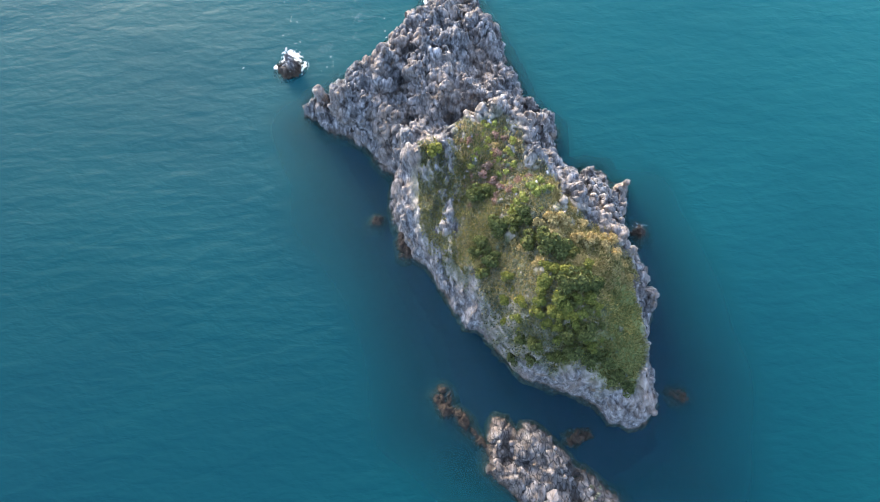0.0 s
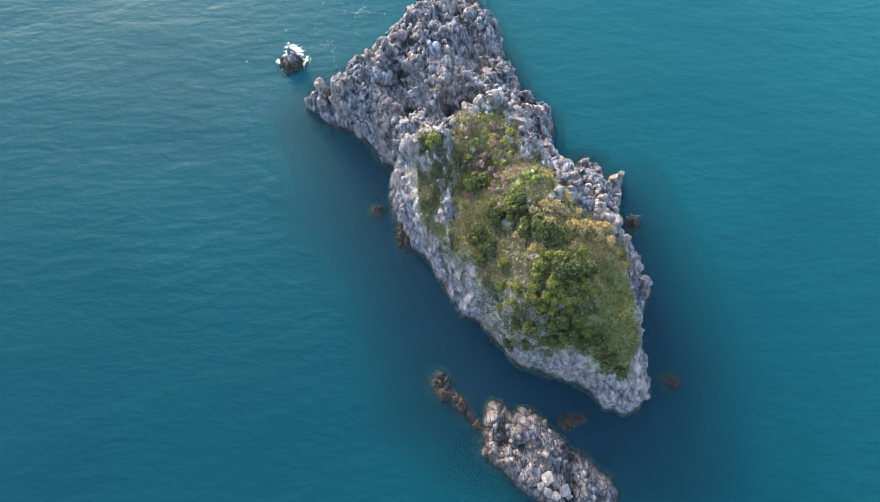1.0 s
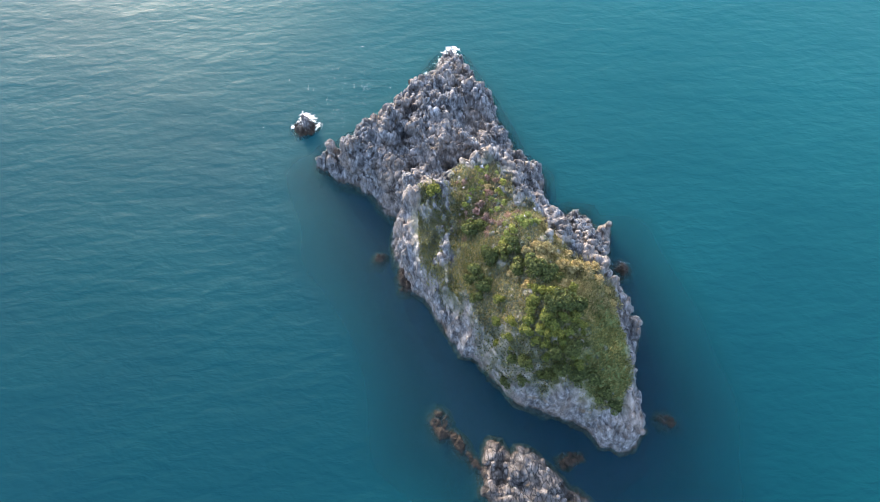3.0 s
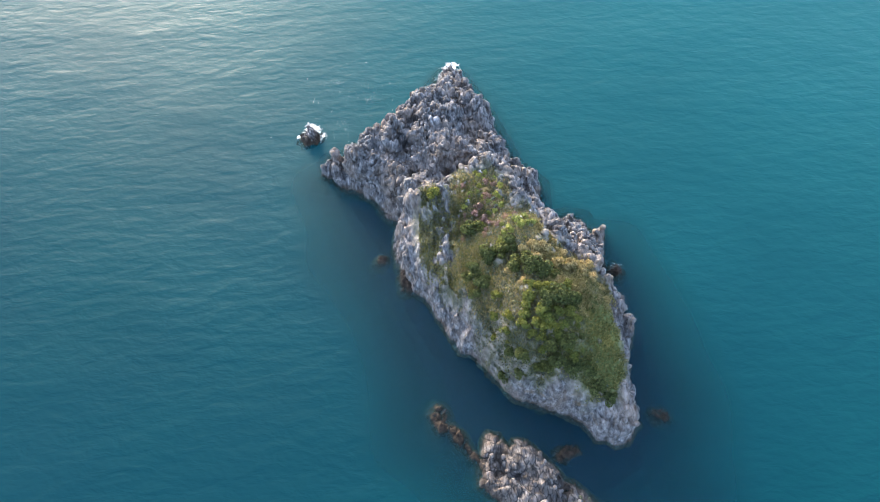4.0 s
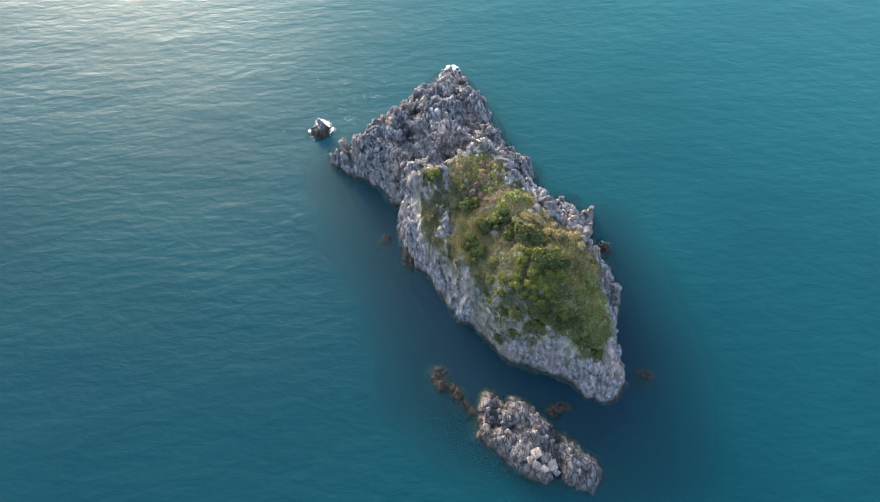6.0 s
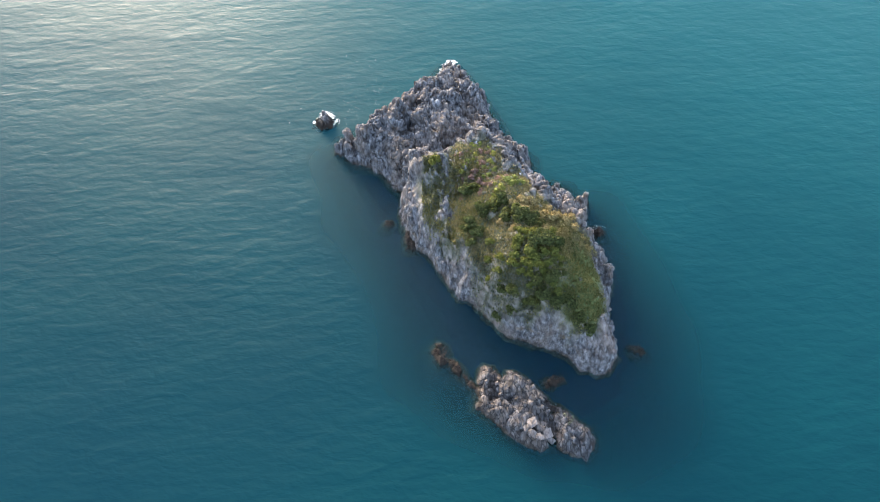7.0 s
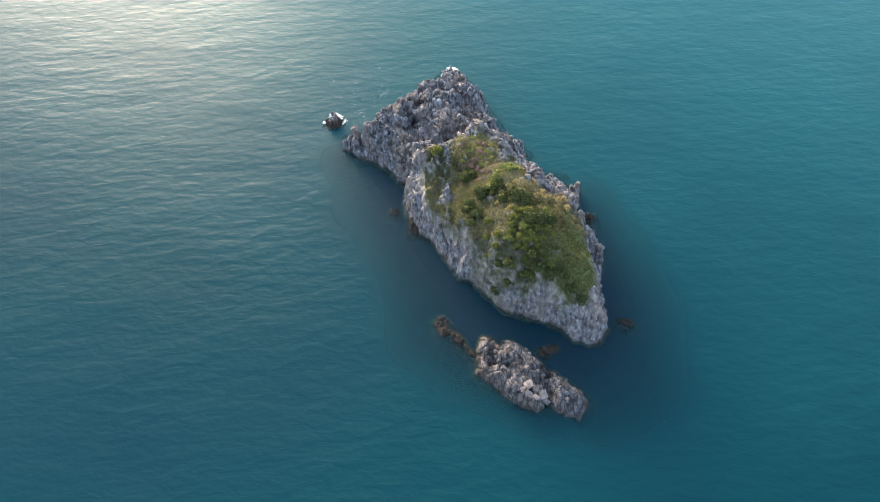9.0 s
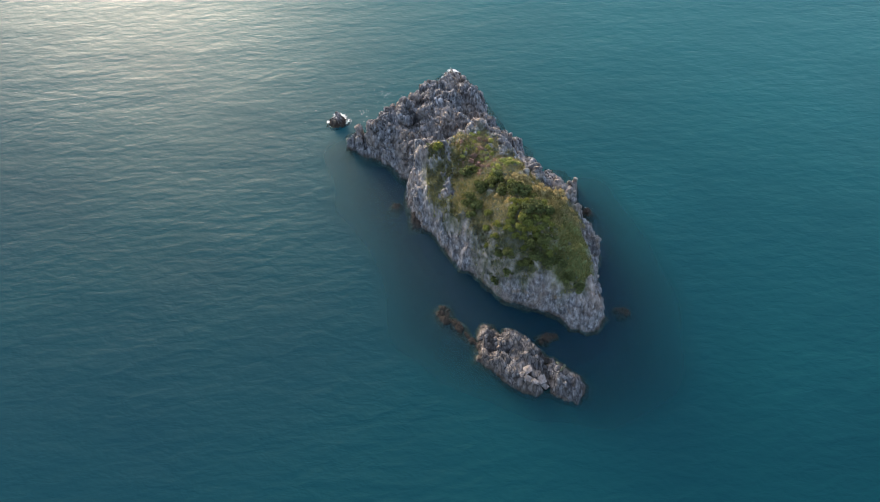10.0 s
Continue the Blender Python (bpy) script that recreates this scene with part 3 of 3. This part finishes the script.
rng = random.Random(5)
kinds = {}


def plant(kind, x, y, scale=1.0, land=island_land):
    """Set a shrub of that kind at x, y: the first is built, the others are copies."""
    makers = {
        "spurge": lambda k: shrub(1.3, 9, SPURGE, k, "rounded yellow-green spurge shrub on the island's back"),
        "lentisk": lambda k: shrub(1.5, 8, LENTISK, 20 + k, "dense dark green evergreen shrub on the island's back"),
        "straw": lambda k: shrub(1.1, 6, STRAW, 40 + k, "dry straw-coloured shrub among the rocks"),
        "lime": lambda k: shrub(0.8, 6, LIME, 60 + k, "low bright green herb cushion among the rocks", 0.12),
        "silver": lambda k: shrub(0.6, 5, SILVER, 80 + k, "small grey-green herb cushion on the slope", 0.1),
        "pink": lambda k: shrub(0.75, 7, PINK, 100 + k, "low mat of pinkish ice plant among the rocks", 0.1),
    }
    k = rng.randrange(3)
    m = pose(x, y, on_land(x, y, land) - 0.1, 0, 0, rng.uniform(0, 360)) @ Matrix.Scale(scale, 4)
    if (kind, k) not in kinds:
        kinds[kind, k] = makers[kind](k)
        kinds[kind, k].matrix_world = m
        tagged(kinds[kind, k], group=kind + " shrubs")
    else:
        src = kinds[kind, k]
        twin = copy_thing(src, Matrix.Identity(4))
        twin.matrix_world = m


def strew(kind, count, box, low=0.7, high=1.2, cover=0.5):
    done = 0
    for _ in range(count * 30):
        x, y = rng.uniform(box[0], box[1]), rng.uniform(box[2], box[3])
        if island_land.cover(np.array([x]), np.array([y]))[0] >= cover:
            plant(kind, x, y, rng.uniform(low, high))
            done += 1
            if done == count:
                return


for x, y, s in [(9.6, 30.6, 1.25), (6.8, 27.8, 1.1), (5.7, 27.0, 0.8), (8.3, 25.2, 1.0), (13.3, 31.7, 1.1), (11.7, 30.7, 1.0), (6.5, 36.9, 1.1), (8.3, 37.3, 0.9), (6.9, 23.5, 0.8), (18.4, 25.8, 1.3), (16.4, 26.7, 1.4), (13.9, 27.3, 1.1), (18.7, 13.1, 1.1), (19.6, 10.9, 1.1),
                (17.6, 10.5, 1.0), (14.2, 12.0, 1.0), (12.3, 13.4, 0.8), (11.8, 11.1, 0.8), (14.1, 10.3, 0.8), (24.4, 9.4, 1.0), (26.0, 7.3, 1.0), (28.2, 5.7, 0.9), (22.1, 9.4, 1.0), (18.5, 20.0, 1.2), (20.5, 20.5, 1.3), (22.5, 20.5, 1.2), (21.0, 13.5, 1.1)]:
    plant("lentisk", x, y, s)
for x, y, s in [(22.4, 23.4, 0.75), (18.3, 22.1, 1.0), (16.7, 22.3, 0.8), (15.7, 20.9, 0.9), (15.2, 19.5, 0.9), (14.6, 17.6, 0.9), (14.2, 16.1, 0.9), (17.5, 18.1, 1.0), (18.3, 16.7, 0.9), (20.0, 17.9, 0.8), (22.1, 17.8, 0.9), (22.8, 16.8, 0.8), (16.1, 16.3, 0.8), (17.3, 15.3, 0.9), (19.1, 15.5, 0.8)]:
    plant("spurge", x, y, s)
for x, y, s in [(15.5, 14.5, 0.7), (16.9, 14.0, 0.7), (21.2, 12.5, 0.7), (22.1, 11.4, 0.8), (20.8, 10.7, 0.7), (17.2, 12.3, 0.7), (10.5, 22.3, 0.8), (10.0, 18.8, 0.75), (12.0, 18.0, 0.8), (9.9, 16.2, 0.65), (11.5, 15.9, 0.8), (19.6, 14.3, 0.8), (15.9, 23.0, 0.8), (20.6, 15.5, 0.8), (0.0, 44.6, 1.1)]:
    plant("spurge", x, y, s)
strew("lentisk", 16, (11.0, 24.0, 8.0, 26.0), 0.4, 0.8)
strew("spurge", 10, (10.0, 24.0, 9.0, 26.0), 0.25, 0.5)
for x, y, s in [(14.9, 35.9, 1.3), (16.6, 37.6, 1.2), (13.4, 34.6, 1.2), (15.8, 35.3, 1.2), (18.0, 36.2, 0.9), (12.5, 33.9, 1.1), (6.9, 44.3, 0.9), (5.8, 41.9, 0.8), (9.0, 46.3, 0.8), (12.1, 44.0, 0.9), (12.8, 41.6, 0.9), (10.2, 49.1, 0.9), (8.3, 49.8, 0.8), (12.0, 47.9, 0.8), (12.6, 45.3, 0.9), (6.4, 43.2, 0.8), (11.7, 40.1, 0.8), (10.5, 42.4, 0.7)]:
    plant("lime", x, y, s)
strew("lime", 22, (8.0, 17.0, 38.0, 50.0), 0.4, 0.8)
strew("lime", 14, (11.0, 18.0, 32.0, 38.0), 0.5, 1.0)
for x, y, s in [(5.6, 46.2, 1.0), (6.9, 44.0, 0.8), (10.2, 43.8, 1.1), (8.6, 41.7, 1.2), (8.0, 40.3, 1.2), (9.3, 39.1, 1.3), (10.5, 37.5, 1.2), (9.6, 36.1, 1.0), (8.3, 38.3, 1.0), (9.5, 35.1, 0.9), (11.8, 36.4, 1.1), (11.8, 46.3, 0.8), (10.0, 47.1, 1.1), (5.8, 40.3, 0.8), (7.0, 38.7, 0.8), (13.3, 38.0, 1.0), (14.9, 38.9, 1.0)]:
    plant("pink", x, y, s)
strew("pink", 28, (4.0, 15.0, 35.0, 50.0), 0.4, 0.8)
for x, y, s in [(23.1, 30.4, 0.9), (24.2, 28.0, 1.1), (25.9, 26.3, 1.0), (27.4, 25.3, 0.9), (29.0, 24.3, 0.8), (29.6, 22.4, 0.7), (26.0, 28.2, 0.8), (23.1, 27.0, 1.1), (19.3, 30.6, 1.1), (15.6, 29.9, 1.0), (17.5, 27.8, 1.0), (12.8, 26.9, 0.8), (21.4, 27.9, 1.2), (17.5, 30.2, 1.0)]:
    plant("straw", x, y, s)
strew("straw", 12, (2.0, 16.0, 40.0, 51.0), 0.3, 0.7, 0.2)
strew("straw", 20, (14.0, 31.0, 22.0, 36.0), 0.3, 0.8, 0.2)
strew("silver", 50, (3.0, 18.0, 22.0, 44.0), 0.4, 1.1, 0.2)
strew("silver", 25, (9.0, 28.0, 6.0, 16.0), 0.4, 0.9, 0.4)

for x, y, s in [(22.4, -8.6, 0.7), (23.2, -9.6, 0.8), (23.8, -8.8, 0.6), (22.8, -10.2, 0.5)]:
    plant("silver", x, y, s, islet_land)


def grass(count, seed, material, low, box, label):
    """Grass tufts wherever soil covers the rock."""
    r = np.random.RandomState(seed)
    x, y = r.uniform(box[0], box[1], count), r.uniform(box[2], box[3], count)
    ok = island_land.cover(x, y) > r.uniform(low, 1.0, count)
    x, y = x[ok], y[ok]
    z = island_land.height(x, y)[0]
    verts, faces = [], []
    for px, py, pz in zip(x.tolist(), y.tolist(), z.tolist()):
        for _ in range(3):
            a, l, b = r.uniform(0, 6.28), r.uniform(0.2, 0.55), r.uniform(0.04, 0.1)
            k = len(verts)
            dx, dy = math.cos(a), math.sin(a)
            verts += [(px - dy * b, py + dx * b, pz - 0.05), (px + dy * b, py - dx * b, pz - 0.05), (px + dx * l * 0.6, py + dy * l * 0.6, pz + l)]
            faces.append((k, k + 1, k + 2))
    return tagged(new("grass", mesh_from("grass", verts, faces, material, False)), label, "grass", kind="stuff")


grass(42000, 3, GRASS, 0.35, (2, 33, 2, 53), "short green and yellowish grass on the island's back")
grass(30000, 4, SILVER, 0.0, (-3, 18, 8, 52), "grey-green herbs thinly grown over the rocky slope")

grass(16000, 6, GRASS, 0.0, (-3, 10, 24, 47), "green herbs in streaks down the rocky slope")
grass(9000, 5, STRAW, 0.05, (17, 33, 20, 38), "dry golden grass along the edge of the rocks")
grass(14000, 8, STRAW, 0.2, (3, 26, 18, 51), "dry straw-coloured grass among the green")


# ---- foam and sun glitter ----
def foam(spots, seed):
    """Threads and shreds of foam on the water, washing up low rocks, and white flecks for sun glitter: x, y, reach,
    spread, count, land.
    """
    r = random.Random(seed)
    verts, faces = [], []
    for x, y, reach, spread, count, land in spots:
        for _ in range(count):
            a, d = r.uniform(0, 6.283), reach + r.gauss(0, spread)
            px, py, heading = x + d * math.cos(a), y + d * math.sin(a), r.uniform(0, 6.283)
            width, k, n = 0.015 + 0.035 * r.random() ** 2, len(verts), r.randrange(3, 8)
            z = max(0.015, on_land(px, py, land) + 0.08) if land else 0.015
            for j in range(n):
                w = width * r.uniform(0.3, 1.3) * math.sin(math.pi * (j + 0.5) / n)
                sx, sy = -math.sin(heading) * w, math.cos(heading) * w
                verts += [(px + sx, py + sy, z), (px - sx, py - sy, z)]
                heading += r.gauss(0, 0.7)
                px, py = px + 0.13 * math.cos(heading), py + 0.08 * math.sin(heading)
            faces += [(k + 2 * j, k + 2 * j + 1, k + 2 * j + 3, k + 2 * j + 2) for j in range(n - 1)]
    return tagged(new("foam", mesh_from("foam", verts, faces, FOAM_GLITTER, False)), "white foam shreds beside the rocks and white flecks for sun glitter", "foam", kind="stuff")


def lace(spots, seed):
    """Churned foam in lacy patches: x, y, reach, thickness of the cover, land that it laps on."""
    verts, faces = [], []
    for x, y, reach, thick, land in spots:
        gx, gy = np.meshgrid(np.arange(x - reach * 1.3, x + reach * 1.3, 0.08), np.arange(y - reach * 1.3, y + reach * 1.3, 0.08))
        gx, gy = gx.ravel(), gy.ravel()
        veins = 1.0 - 4.0 * np.abs(fractal(gx, gy, 0.7, seed, 3))
        shape = thick * (1 - (np.hypot(gx - x, gy - y) / reach) ** 2) + 0.9 * fractal(gx, gy, 1.6, seed + 7, 3)
        ok = shape + 0.6 * veins > 0.95
        rise = land.height(gx, gy)[0] if land else np.full(gx.shape, -1.0)
        ok &= rise < 0.6
        z = np.maximum(0.03, rise + 0.08)
        for px, py, pz in zip(gx[ok].tolist(), gy[ok].tolist(), z[ok].tolist()):
            k = len(verts)
            verts += [(px - 0.04, py - 0.04, pz), (px + 0.04, py - 0.04, pz), (px + 0.04, py + 0.04, pz), (px - 0.04, py + 0.04, pz)]
            faces.append((k, k + 1, k + 2, k + 3))
    return tagged(new("foam", mesh_from("foam", verts, faces, FOAM_GLITTER, False)), "white churned foam where the swell breaks on the rocks", "foam", kind="stuff")


foam([(4.6, 93.4, 0.0, 1.2, 160, island_land), (2.0, 90.2, 0.0, 0.9, 60, island_land), (-29.2, 72.8, 1.8, 0.7, 120, sea_rock_land),
      (36.9, 34.6, 0.9, 0.5, 14, None), (-12.0, 70.6, 0.0, 0.9, 40, None), (-5.5, 79.2, 0.2, 0.9, 60, None), (-2.0, 84.4, 0.2, 0.7, 50, None),
      # sun glitter on the open water, drawn as white flecks
      (-16.0, 84.0, 2.0, 8.0, 70, None), (-22.0, 76.0, 1.0, 4.0, 45, None), (-24.0, 90.0, 2.0, 9.0, 40, None)], 2)
lace([(4.8, 94.8, 2.9, 1.5, island_land), (-28.8, 73.6, 3.4, 1.25, sea_rock_land), (-31.4, 72.0, 1.6, 1.05, sea_rock_land), (-26.6, 72.2, 1.7, 1.05, sea_rock_land), (-0.8, 87.6, 1.4, 0.8, island_land),
      (-10.5, 73.2, 1.3, 0.8, island_land), (-6.6, 78.8, 1.3, 0.8, island_land), (36.9, 34.8, 0.9, 0.6, None)], 61)

# ---- single boulders of the rocks ----
rocks = random.Random(9)
add_rocks(island, 180, (-18, 18, 46, 88), 0.75, rocks, BOULDERS)
add_rocks(island, 60, (18, 37, 0, 48), 0.65, rocks, BOULDERS)
add_rocks(island, 40, (-8, 30, 0, 46), 0.5, rocks, BOULDERS)
PALE = rock_material("pale limestone slab", False, -3.5, 0.9)
PALE.node_tree.nodes["Principled BSDF"].inputs["Roughness"].default_value = 0.75
slab_meshes = [block_mesh(k, PALE) for k in (31, 32, 33)]
for k, (x, y, r) in enumerate([(16.2, -9.8, 1.1), (17.6, -10.6, 0.8), (18.9, -11.8, 1.1), (17.3, -12.3, 0.8), (15.2, -10.9, 0.7), (19.6, -12.6, 0.7), (16.2, -11.8, 0.8)]):
    slab = new("slab", slab_meshes[k % 3])
    slab.matrix_world = Matrix.LocRotScale((x, y, on_land(x, y, islet_land) + 0.05), Euler((-0.15, 0.1, 0.5 + 1.7 * k)), (r * 1.3, r * 0.95, r * 0.3))
    slab.parent = islet
    tagged(slab, "pale broken limestone slab")
add_rocks(islet, 30, (6, 28, -15, 3), 0.5, rocks, BOULDERS)
add_rocks(island, 150, (1, 22, 35, 52), 0.42, rocks, STONES, "stone", True)
add_rocks(island, 40, (6, 24, 18, 34), 0.24, rocks, STONES, "stone", True)
